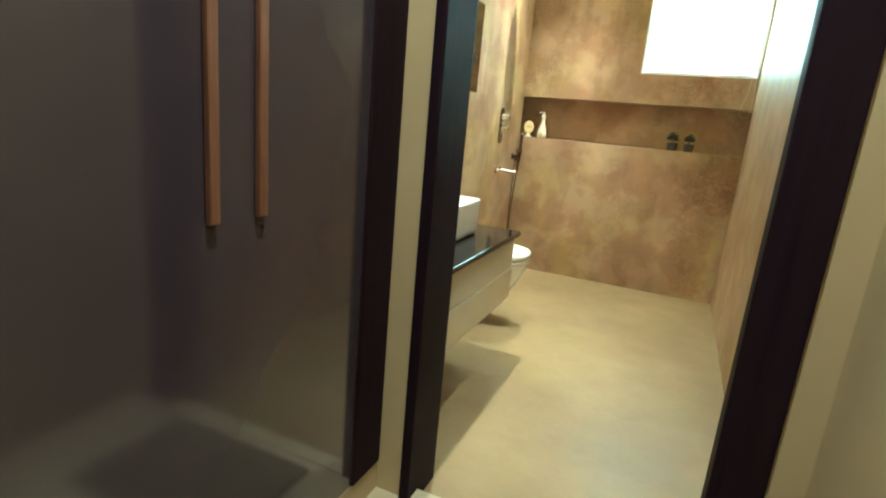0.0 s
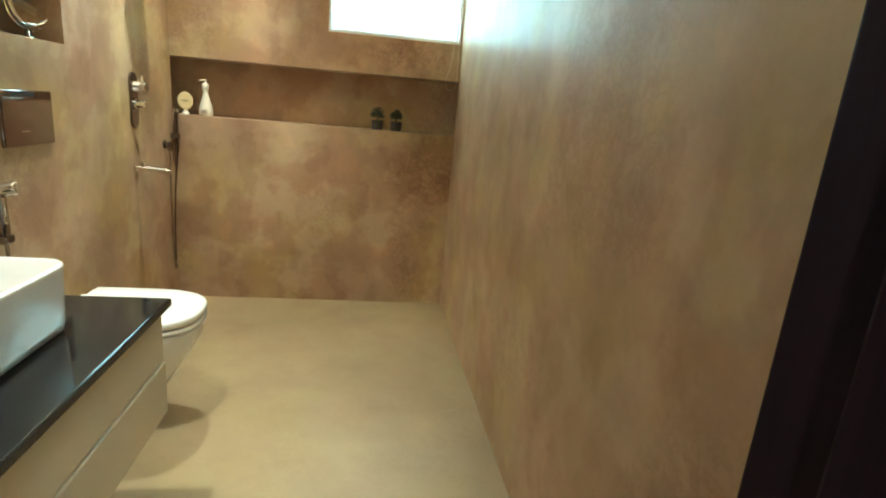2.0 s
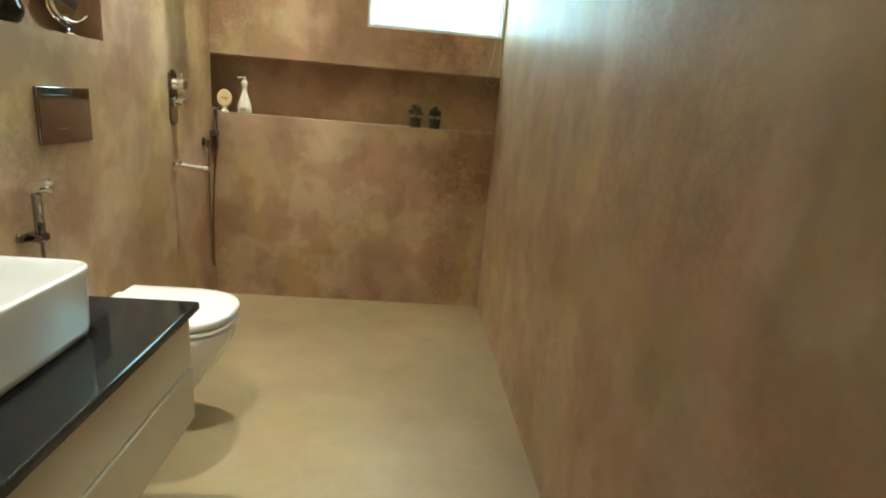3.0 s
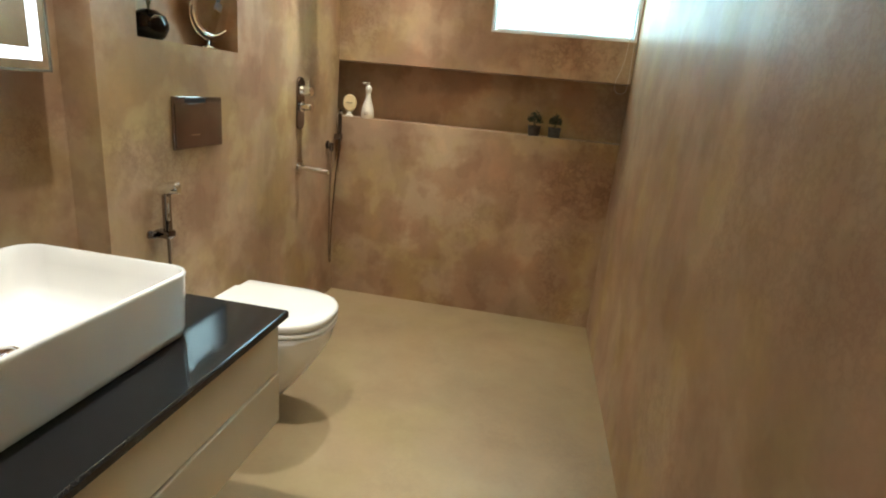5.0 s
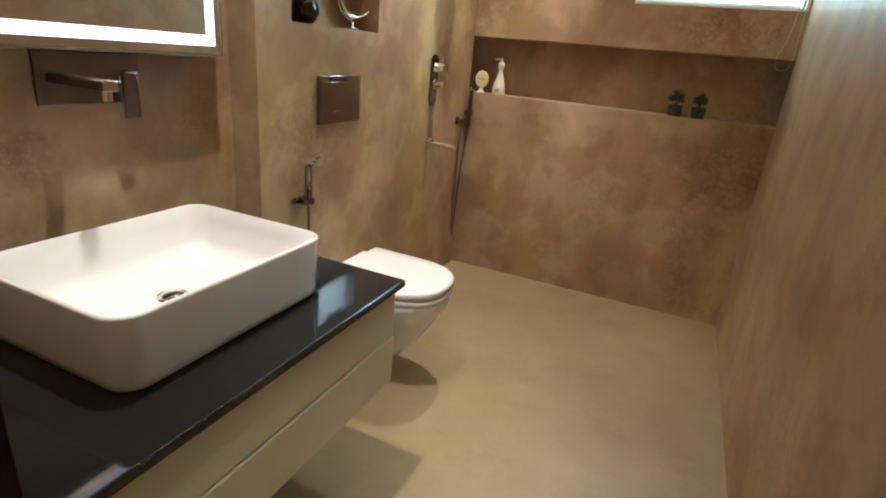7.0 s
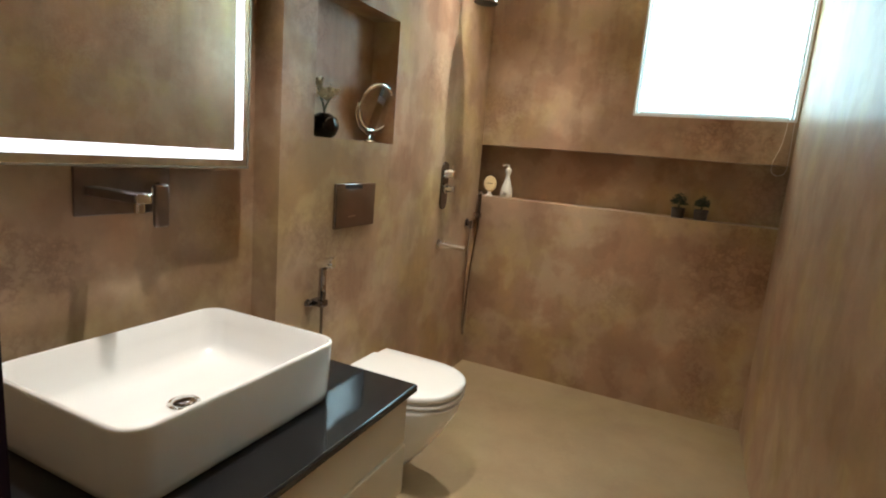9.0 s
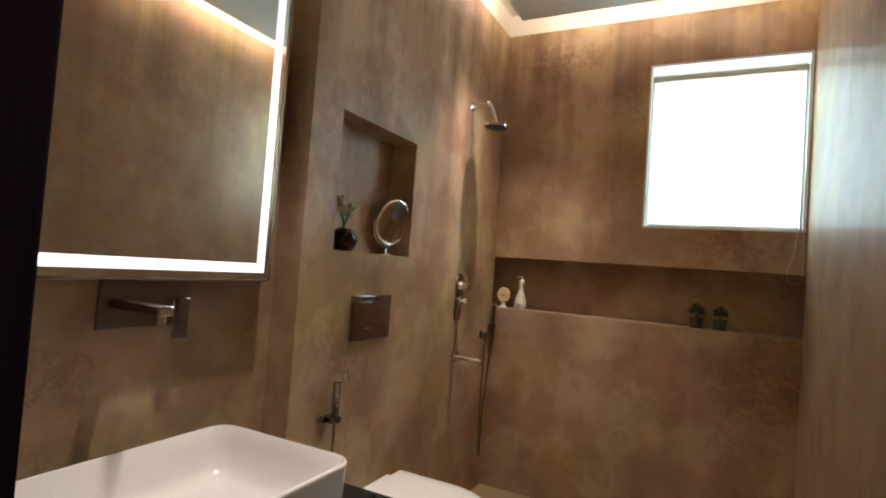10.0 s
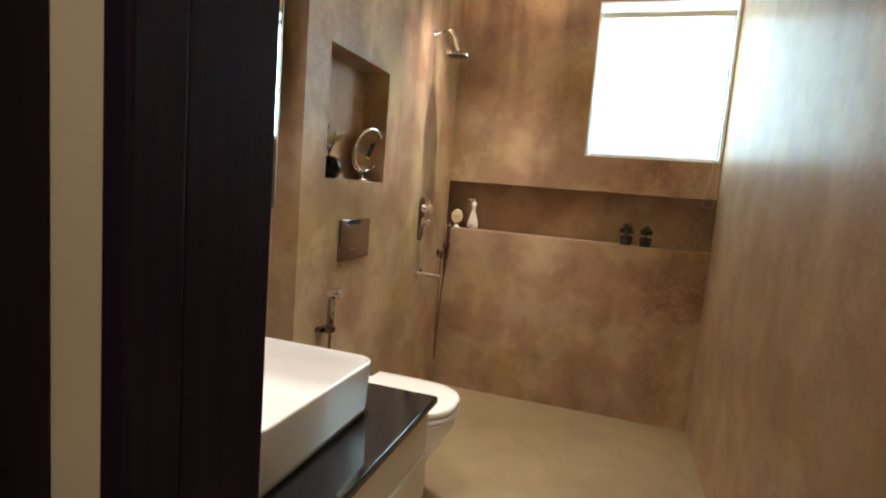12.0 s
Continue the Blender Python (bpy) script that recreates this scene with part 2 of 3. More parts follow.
bottle_mat = shader("cream_ceramic_bottle", (0.76, 0.70, 0.58), 0.25)
ink = shader("brown_print", (0.22, 0.15, 0.09), 0.6)
rubber = shader("black_rubber", (0.015, 0.015, 0.015), 0.5)
white_frame = shader("white_window_frame", (0.80, 0.81, 0.80), 0.35)
cord_mat = shader("pale_cord", (0.62, 0.55, 0.45), 0.5)
cassette = shader("beige_blind_rail", (0.50, 0.44, 0.33), 0.5)
mat_fibre = shader("dark_mat_fibre", (0.045, 0.038, 0.03), 0.95)
surface(mat_fibre, ramp(mat_fibre, noise_of(mat_fibre, 120, 3), [(0.3, (0.12, 0.105, 0.07)), (0.7, (0.21, 0.18, 0.125))]), None, noise_of(mat_fibre, 180, 3), 0.003, 0.6)
hall_floor = microcement("passage_floor", ((0.52, 0.45, 0.33), (0.58, 0.51, 0.38), (0.63, 0.56, 0.43), (0.9, 0.87, 0.83)), (0.28, 0.45), 0.0, 70, 0.3, 0.3, 0.0)

# roller blind cloth lets the sky through
blind_cloth = bpy.data.materials.new("blind_cloth")
blind_cloth.use_nodes = True
bn = blind_cloth.node_tree.nodes
bn.remove(bn["Principled BSDF"])
tl = node(blind_cloth, "ShaderNodeBsdfTranslucent", Color=(0.86, 0.88, 0.88, 1))
df = node(blind_cloth, "ShaderNodeBsdfDiffuse", Color=(0.8, 0.8, 0.78, 1))
ms = node(blind_cloth, "ShaderNodeMixShader", Fac=0.35)
weave = ramp(blind_cloth, noise_of(blind_cloth, 160, 2), [(0.3, (0.80, 0.84, 0.84)), (0.7, (0.90, 0.92, 0.92))])
link(blind_cloth, weave, tl.inputs["Color"])
link(blind_cloth, tl.outputs[0], ms.inputs[1])
link(blind_cloth, df.outputs[0], ms.inputs[2])
link(blind_cloth, ms.outputs[0], bn["Material Output"].inputs["Surface"])


def glow(name, colour, strength):
    mat = bpy.data.materials.new(name)
    mat.use_nodes = True
    b = mat.node_tree.nodes["Principled BSDF"]
    b.inputs["Base Color"].default_value = (0.8, 0.8, 0.8, 1)
    b.inputs["Emission Color"].default_value = (*colour, 1)
    b.inputs["Emission Strength"].default_value = strength
    return mat


led_cool = glow("frosted_led_band", (0.80, 0.84, 1.0), 1.7)
led_warm = glow("warm_led_strip", COVE, 6.0)
lens_glow = glow("downlight_lens", WARM, 0.6)

# ---- mesh helpers ----


def box(bm, x0, x1, y0, y1, z0, z1, bevel=0.0, segments=2):
    m = Matrix.Translation(((x0 + x1) / 2, (y0 + y1) / 2, (z0 + z1) / 2)) @ Matrix.Diagonal((x1 - x0, y1 - y0, z1 - z0, 1))
    made = bmesh.ops.create_cube(bm, size=1, matrix=m)["verts"]
    if bevel:
        edges = list({e for v in made for e in v.link_edges})
        bmesh.ops.bevel(bm, geom=edges, offset=bevel, segments=segments, profile=0.5, affect="EDGES")
    return bm


def boxes(*rows, bevel=0.0):
    bm = bmesh.new()
    for r in rows:
        box(bm, *r, bevel=bevel)
    return bm


def loft(rings, cap_first=True, cap_last=True, bm=None):
    bm = bm or bmesh.new()
    vs = [[bm.verts.new(p) for p in ring] for ring in rings]
    n = len(vs[0])
    for a, b in zip(vs, vs[1:]):
        for i in range(n):
            bm.faces.new((a[i], a[(i + 1) % n], b[(i + 1) % n], b[i]))
    if cap_first:
        bm.faces.new(vs[0][::-1])
    if cap_last:
        bm.faces.new(vs[-1])
    bmesh.ops.recalc_face_normals(bm, faces=bm.faces)
    return bm


def lathe(profile, m=None, steps=32, bm=None):
    """Rings of (radius, height) about z, laid at m."""
    m = m or Matrix()
    rings = [[m @ Vector((r * math.cos(2 * math.pi * i / steps), r * math.sin(2 * math.pi * i / steps), z)) for i in range(steps)] for r, z in profile]
    return loft(rings, bm=bm)


def tube(points, radius, steps=10, bm=None):
    """A round tube along a smoothed line."""
    pts = [Vector(p) for p in points]
    fine = []
    for i in range(len(pts) - 1):
        p0, p1, p2, p3 = pts[max(i - 1, 0)], pts[i], pts[i + 1], pts[min(i + 2, len(pts) - 1)]
        for k in range(8):
            u = k / 8
            fine.append(0.5 * ((2 * p1) + (p2 - p0) * u + (2 * p0 - 5 * p1 + 4 * p2 - p3) * u * u + (3 * p1 - p0 - 3 * p2 + p3) * u ** 3))
    fine.append(pts[-1])
    rings, side = [], None
    for i, p in enumerate(fine):
        d = (fine[min(i + 1, len(fine) - 1)] - fine[max(i - 1, 0)]).normalized()
        if side is None:
            side = d.orthogonal().normalized()
        side = (side - d * side.dot(d)).normalized()
        up = d.cross(side)
        rings.append([p + radius * (math.cos(2 * math.pi * k / steps) * side + math.sin(2 * math.pi * k / steps) * up) for k in range(steps)])
    return loft(rings, bm=bm)


def rounded(x0, x1, y0, y1, r, z, steps=6):
    """A rectangle with round corners, at height z."""
    out = []
    for cx, cy, a in ((x1 - r, y1 - r, 0), (x0 + r, y1 - r, 90), (x0 + r, y0 + r, 180), (x1 - r, y0 + r, 270)):
        for k in range(steps + 1):
            t = radians(a + 90 * k / steps)
            out.append(Vector((cx + r * math.cos(t), cy + r * math.sin(t), z)))
    return out


def mesh_of(name, bm, mat, smooth=35):
    me = bpy.data.meshes.new(name)
    bm.to_mesh(me)
    bm.free()
    me.materials.append(mat)
    if smooth:
        me.set_sharp_from_angle(angle=radians(smooth))
        me.polygons.foreach_set("use_smooth", [max(abs(c) for c in p.normal) < 0.9995 for p in me.polygons])   # level faces stay flat
    return me


def part(name, bm, mat, parent, label="", smooth=35):
    """Links a bmesh as one mesh under a thing; its points are given in the world."""
    ob = new(name, mesh_of(name, bm, mat, smooth))
    ob.parent = parent
    if parent.parent is None:
        ob.matrix_parent_inverse = parent.matrix_basis.inverted()
    return tagged(ob, label)


def thing(name, at, label, category, group=""):
    ob = new(name)
    ob.matrix_basis = Matrix.Translation(at)
    ob.empty_display_size = 0.05
    return tagged(ob, label, category, group)


def structure(name, bm, mat, label, smooth=0):
    ob = new(name, mesh_of(name, bm, mat, smooth))
    return tagged(ob, label, "", "", "structure")


# ---- the shell ----
structure("floor", boxes((-1.6, 0.5, 1.40, FAR + 0.25, -0.12, 0)), floor_cement, "cream seamless microcement bathroom floor with faint clouding")
NICHE = (1.095, 1.412, 0.16)                 # ledge niche: bottom, top, depth
WIN = (-0.46, 0.304, 1.622, 2.54)
T = 0.25
far = boxes((-1.6, 0.5, FAR, FAR + T, 0, NICHE[0]), (-1.6, 0.5, FAR + NICHE[2], FAR + T, NICHE[0], NICHE[1]), (-1.6, 0.5, FAR, FAR + T, NICHE[1], WIN[2]),
            (-1.6, WIN[0], FAR, FAR + T, WIN[2], WIN[3]), (WIN[1], 0.5, FAR, FAR + T, WIN[2], WIN[3]), (-1.6, 0.5, FAR, FAR + T, WIN[3], TOP))
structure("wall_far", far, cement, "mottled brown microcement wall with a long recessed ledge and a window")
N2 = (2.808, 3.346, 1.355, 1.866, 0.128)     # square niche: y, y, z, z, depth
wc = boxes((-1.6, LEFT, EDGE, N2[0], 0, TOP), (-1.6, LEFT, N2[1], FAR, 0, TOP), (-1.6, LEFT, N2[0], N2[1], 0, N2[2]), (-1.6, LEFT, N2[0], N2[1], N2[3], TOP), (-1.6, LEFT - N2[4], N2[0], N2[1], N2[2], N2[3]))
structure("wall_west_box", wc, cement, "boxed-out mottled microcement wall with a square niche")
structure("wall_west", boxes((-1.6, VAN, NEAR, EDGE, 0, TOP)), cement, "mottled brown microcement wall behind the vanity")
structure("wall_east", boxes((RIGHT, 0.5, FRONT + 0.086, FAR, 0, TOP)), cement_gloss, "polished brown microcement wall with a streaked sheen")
structure("wall_door_west", boxes((-1.6, DOOR_L - 0.05, FRONT + 0.086, NEAR, 0, TOP)), cement, "microcement inside face of the door wall")
structure("wall_door_east", boxes((DOOR_R + 0.05, RIGHT, FRONT + 0.086, NEAR_E, 0, TOP)), cement, "microcement inside face of the door wall")
structure("wall_door_head", boxes((DOOR_L - 0.05, DOOR_R + 0.05, FRONT + 0.086, NEAR_E, DOOR_H + 0.05, TOP)), cement, "microcement wall over the doorway")
structure("cove_band", boxes((-1.6, VAN, NEAR, EDGE, TOP, SLAB), (-1.6, LEFT, EDGE, FAR, TOP, SLAB), (-1.6, 0.5, FAR, FAR + T, TOP, SLAB), (RIGHT, 0.5, NEAR, FAR, TOP, SLAB), (-1.6, 0.5, FRONT + 0.086, NEAR, TOP, SLAB)), ceiling_paint, "off-white painted band inside the lit ceiling cove")
structure("ceiling_slab", boxes((-1.6, 0.5, FRONT, FAR + T, SLAB, SLAB + 0.12)), ceiling_paint, "off-white ceiling above the cove")
hung = boxes((-1.141, 0.125, NEAR, 4.135, CEIL, CEIL + 0.04))
structure("ceiling", hung, ceiling_paint, "off-white hung ceiling panel with a lit gap round it")

# passage
structure("passage_floor", boxes((-1.5, HALL_R + 0.2, HALL_B, 1.40, -0.12, HALL)), hall_floor, "cream stone-like passage floor")
structure("passage_wall_end", boxes((HALL_L - 0.6, DOOR_L - 0.029, FRONT, FRONT + 0.086, HALL, HALL_TOP), (DOOR_R + 0.094, HALL_R + 0.2, FRONT, FRONT + 0.086, HALL, HALL_TOP), (DOOR_L - 0.029, DOOR_R + 0.094, FRONT, FRONT + 0.086, DOOR_H + 0.05, HALL_TOP)), plaster, "beige painted passage wall beside the door frame")
structure("passage_wall_east", boxes((HALL_R, HALL_R + 0.2, HALL_B, FRONT, HALL, HALL_TOP)), plaster, "beige painted passage wall")
structure("passage_wall_back", boxes((-1.5, HALL_R + 0.2, HALL_B - 0.15, HALL_B, HALL, HALL_TOP)), plaster, "beige painted wall closing the passage")
structure("passage_ceiling", boxes((-1.5, HALL_R + 0.2, HALL_B - 0.15, FRONT + 0.086, HALL_TOP, HALL_TOP + 0.1)), ceiling_paint, "off-white passage ceiling")

# door frame: rebated jambs, narrow casing on one side, broad on the other
door = tagged(new("door_1"), "dark lacquered wooden door frame standing open", "", "", "structure")
lj = boxes((DOOR_L - 0.05, DOOR_L, FRONT + 0.05, NEAR + 0.004, 0.0, DOOR_H), bevel=0.004)
part("jamb", lj, dark_wood, door)
part("casing", boxes((DOOR_L - 0.027, DOOR_L + 0.006, FRONT - 0.016, FRONT + 0.05, HALL, DOOR_H), bevel=0.005), dark_wood, door)
part("jamb", boxes((DOOR_R, DOOR_R + 0.05, FRONT + 0.05, NEAR_E + 0.004, 0.0, DOOR_H), bevel=0.004), dark_wood, door)
part("casing", boxes((DOOR_R - 0.020, DOOR_R + 0.092, FRONT - 0.016, FRONT + 0.05, HALL, DOOR_H), bevel=0.005), dark_wood, door)
part("head", boxes((DOOR_L - 0.05, DOOR_R + 0.092, FRONT - 0.016, NEAR_E + 0.004, DOOR_H, DOOR_H + 0.05), bevel=0.004), dark_wood, door)
part("threshold", boxes((DOOR_L, DOOR_R, FRONT - 0.01, 1.412, 0.0, HALL + 0.006), bevel=0.003), hall_floor, door, "pale stone threshold")

# window in the far wall
win = tagged(new("window_1"), "window with white frame and a lowered translucent roller blind", "", "", "structure")
YW = FAR + 0.09
part("window_frame", boxes((WIN[0], WIN[0] + 0.035, YW + 0.03, YW + 0.08, WIN[2], WIN[3]), (WIN[1] - 0.035, WIN[1], YW + 0.03, YW + 0.08, WIN[2], WIN[3]), (WIN[0] + 0.035, WIN[1] - 0.035, YW + 0.03, YW + 0.08, WIN[2], WIN[2] + 0.035), (WIN[0] + 0.035, WIN[1] - 0.035, YW + 0.03, YW + 0.08, WIN[3] - 0.035, WIN[3]), bevel=0.003), white_frame, win)
part("window_lining", boxes((WIN[0], WIN[0] + 0.012, FAR + 0.002, FAR + T, WIN[2] + 0.012, WIN[3] - 0.012), (WIN[1] - 0.012, WIN[1], FAR + 0.002, FAR + T, WIN[2] + 0.012, WIN[3] - 0.012), (WIN[0], WIN[1], FAR + 0.002, FAR + T, WIN[2], WIN[2] + 0.012), (WIN[0], WIN[1], FAR + 0.002, FAR + T, WIN[3] - 0.012, WIN[3])), white_frame, win, "white painted lining of the opening")

# ---- bathroom: large things ----


def vanity_cabinet():
    t = thing("vanity_cabinet", (-1.07, 2.05, 0.35), "cream lacquered wall-hung vanity cabinet with two long drawers", "cabinet")
    y0, y1, xf = NEAR + 0.012, 2.556, -0.742
    part("body", boxes((VAN + 0.002, xf - 0.022, y0, y1, 0.352, 0.654), bevel=0.003), cabinet_paint, t)
    for z0, z1, dx in ((0.503, 0.653, 0.0), (0.345, 0.498, 0.004)):
        part("drawer_front", boxes((xf - 0.02, xf + dx, y0 + 0.001, y1 + 0.002, z0, z1), bevel=0.004), cabinet_paint, t)


def countertop():
    t = thing("countertop", (-1.05, 2.05, 0.656), "black polished granite countertop with a rounded front edge", "countertop")
    outline = lambda d, z: rounded(VAN + 0.002, -0.720 - d, NEAR + 0.006, 2.576 - d, 0.006, z, 3)
    part("slab", loft([outline(0.005, 0.656), outline(0, 0.661), outline(0, 0.675), outline(0.002, 0.679), outline(0.006, 0.681)]), granite, t, smooth=50)


def vessel_basin():
    t = thing("vessel_basin", (-1.075, 2.09, 0.682), "white glazed rectangular vessel basin standing on black granite", "basin")
    X0, X1, Y0, Y1, zb, zt = -1.316, -0.859, 1.810, 2.386, 0.682, 0.839
    ring = lambda d, r, z: rounded(X0 + d, X1 - d, Y0 + d, Y1 - d, r, z, 8)
    rings = [ring(0.016, 0.048, zb), ring(0.009, 0.053, zb + 0.005), ring(0.005, 0.055, zb + 0.025), ring(0.001, 0.056, zt - 0.012), ring(0.0, 0.056, zt - 0.004), ring(0.002, 0.055, zt),
             ring(0.007, 0.050, zt + 0.001), ring(0.010, 0.047, zt - 0.003), ring(0.014, 0.046, zt - 0.04), ring(0.022, 0.05, zt - 0.095), ring(0.035, 0.06, zt - 0.118), ring(0.06, 0.07, zt - 0.129), ring(0.12, 0.07, zt - 0.134), ring(0.19, 0.012, zt - 0.137)]
    part("bowl", loft(rings), ceramic, t, smooth=60)
    at = pose(-1.103, 2.112, zt - 0.1365)
    drain = part("drain", lathe([(0.004, 0.0), (0.036, 0.0), (0.037, 0.003), (0.033, 0.006), (0.029, 0.005)], at), chrome, t, "chrome pop-up drain")
    part("plug", lathe([(0.003, 0.006), (0.024, 0.006), (0.025, 0.010), (0.018, 0.013), (0.002, 0.014)], at), chrome, drain)


def toilet():
    t = thing("toilet", (LEFT, 3.075, 0.1), "white wall-hung ceramic toilet with closed lid", "toilet")
    C, B = 3.075, LEFT + 0.001

    def d_ring(front, half, z, back=B, n=18, square=2.5):
        straight = front - half * 1.25
        pts = [Vector((back, C - half, z))]
        for k in range(n + 1):
            a = -math.pi / 2 + math.pi * k / n
            ca, sa = math.cos(a), math.sin(a)
            pts.append(Vector((straight + (front - straight) * abs(ca) ** (2 / square), C + half * math.copysign(abs(sa) ** (2 / square), sa), z)))
        pts.append(Vector((back, C + half, z)))
        return pts

    bowl = [d_ring(-1.00, 0.10, 0.085), d_ring(-0.965, 0.118, 0.10), d_ring(-0.915, 0.140, 0.16), d_ring(-0.852, 0.164, 0.25), d_ring(-0.806, 0.178, 0.335), d_ring(-0.797, 0.183, 0.375), d_ring(-0.790, 0.186, 0.392), d_ring(-0.796, 0.181, 0.398)]
    part("bowl", loft(bowl), ceramic, t, smooth=60)
    HB = LEFT + 0.090
    part("seat", loft([d_ring(-0.790, 0.186, 0.404, HB), d_ring(-0.786, 0.190, 0.409, HB), d_ring(-0.786, 0.190, 0.418, HB), d_ring(-0.790, 0.186, 0.422, HB)]), seat_plastic, t, smooth=50)
    part("lid", loft([d_ring(-0.792, 0.186, 0.427, HB), d_ring(-0.786, 0.192, 0.432, HB), d_ring(-0.785, 0.193, 0.447, HB), d_ring(-0.789, 0.189, 0.455, HB), d_ring(-0.798, 0.180, 0.459, HB), d_ring(-0.84, 0.13, 0.461, HB)]), seat_plastic, t, smooth=50)
    part("hinge", boxes((LEFT + 0.028, HB - 0.002, C - 0.165, C + 0.178, 0.399, 0.430), bevel=0.006), seat_plastic, t)


def led_mirror():
    x0, x1, y0, y1, z0, z1 = VAN, -1.348, 1.635, 2.543, 1.237, 2.26
    t = thing("led_mirror", (VAN, 2.09, z0), "rectangular wall mirror with a lit frosted border, hung over the basin", "mirror")
    part("housing", boxes((x0 + 0.001, x1 - 0.012, y0 + 0.05, y1 - 0.05, z0 + 0.05, z1 - 0.05), bevel=0.004), grey_rim, t)
    part("backing", boxes((x1 - 0.0118, x1 - 0.0062, y0 + 0.002, y1 - 0.002, z0 + 0.002, z1 - 0.002)), grey_rim, t)
    part("rim", boxes((x1 - 0.006, x1, y0, y0 + 0.006, z0, z1), (x1 - 0.006, x1, y1 - 0.006, y1, z0, z1), (x1 - 0.006, x1, y0 + 0.006, y1 - 0.006, z0, z0 + 0.006), (x1 - 0.006, x1, y0 + 0.006, y1 - 0.006, z1 - 0.006, z1)), grey_rim, t, "pale ground glass edge")
    part("mirror_pane", boxes((x1 - 0.006, x1 - 0.002, y0 + 0.006, y1 - 0.006, z0 + 0.006, z1 - 0.006)), mirror_glass, t)
    a, w = 0.026, 0.028
    X = (x1 - 0.002, x1 - 0.0005)
    part("light_band", boxes((*X, y0 + a, y0 + a + w, z0 + a, z1 - a), (*X, y1 - a - w, y1 - a, z0 + a, z1 - a), (*X, y0 + a + w, y1 - a - w, z0 + a, z0 + a + w), (*X, y0 + a + w, y1 - a - w, z1 - a - w, z1 - a)), led_cool, t, "glowing frosted light band")


vanity_cabinet(), countertop(), vessel_basin(), toilet(), led_mirror()

# ---- fittings on the walls ----


def wall_tap():
    t = thing("wall_tap", (VAN, 2.17, 1.17), "smoked metal concealed basin mixer on a rectangular wall plate", "tap")
    part("wall_plate", boxes((VAN, VAN + 0.008, 2.068, 2.325, 1.109, 1.232), bevel=0.002), tap_metal, t)
    spout = part("spout", boxes((VAN + 0.008, VAN + 0.197, 2.091, 2.125, 1.161, 1.184), bevel=0.004), tap_metal, t)
    part("tip", boxes((VAN + 0.1975, VAN + 0.2055, 2.0905, 2.1255, 1.1605, 1.1845), bevel=0.003), chrome, spout, "bright chrome end piece")
    part("aerator", lathe([(0.002, -0.012), (0.011, -0.012), (0.012, -0.006), (0.012, 0.010), (0.002, 0.010)], pose(VAN + 0.186, 2.108, 1.1515)), chrome, spout)
    part("neck", lathe([(0.002, 0), (0.021, 0), (0.021, 0.028), (0.018, 0.032), (0.002, 0.032)], pose(VAN + 0.008, 2.268, 1.172, 0, 90)), chrome, t)
    part("lever", boxes((VAN + 0.040, VAN + 0.054, 2.246, 2.290, 1.073, 1.190), bevel=0.006), tap_metal, t, "flat lever hanging down")


def flush_plate():
    t = thing("flush_plate", (LEFT, 3.075, 1.1), "square smoked metal flush plate set in the wall", "flush plate")
    y0, y1, z0, z1 = 2.938, 3.212, 1.013, 1.188
    part("plate", boxes((LEFT, LEFT + 0.010, y0, y1, z0, z1), bevel=0.003), satin_metal, t)
    part("button", boxes((LEFT + 0.010, LEFT + 0.0118, y0 + 0.006, y1 - 0.006, z0 + 0.006, z1 - 0.024), bevel=0.0006), satin_metal, t)
    part("slot", boxes((LEFT + 0.0095, LEFT + 0.0108, y0 + 0.06, y1 - 0.10, z1 - 0.020, z1 - 0.006)), rubber, t, "dark finger slot")
    part("ridge", boxes((LEFT + 0.0118, LEFT + 0.0135, 3.02, 3.07, 1.058, 1.061)), chrome, t)


def health_faucet():
    t = thing("health_faucet", (LEFT, 2.83, 0.77), "chrome hand bidet spray standing in its dark wall bracket", "bidet spray")
    y, x = 2.842, LEFT + 0.040
    hold = part("bracket", boxes((LEFT, LEFT + 0.056, y - 0.020, y + 0.020, 0.738, 0.764), bevel=0.006), plate_metal, t)
    part("wall_rose", lathe([(0.003, 0), (0.014, 0), (0.014, 0.005), (0.011, 0.008), (0.003, 0.008)], pose(LEFT, y - 0.036, 0.752, 0, 90)), satin_metal, hold)
    part("arm", boxes((LEFT + 0.006, LEFT + 0.020, y - 0.046, y - 0.019, 0.742, 0.760), bevel=0.003), plate_metal, hold)
    part("handle", lathe([(0.004, 0.733), (0.0125, 0.736), (0.0145, 0.775), (0.0135, 0.83), (0.0135, 0.885), (0.004, 0.890)], pose(x, y, 0)), smoke_metal, t)
    part("trigger", boxes((x + 0.010, x + 0.019, y - 0.016, y - 0.008, 0.800, 0.882), bevel=0.003), chrome, t, "bright chrome trigger")
    part("spray_head", lathe([(0.003, -0.022), (0.016, -0.022), (0.0195, -0.016), (0.0205, 0.028), (0.0225, 0.036), (0.0215, 0.040), (0.003, 0.040)], pose(x, y, 0.901, 0, 80, 18)), chrome, t)
    part("hose", tube([(x, y, 0.736), (x + 0.001, y + 0.001, 0.62), (x - 0.006, y + 0.006, 0.46), (x - 0.018, y + 0.02, 0.36), (LEFT + 0.012, y + 0.04, 0.33), (LEFT, y + 0.045, 0.335)], 0.0052), plate_metal, t, "thin metal hose")


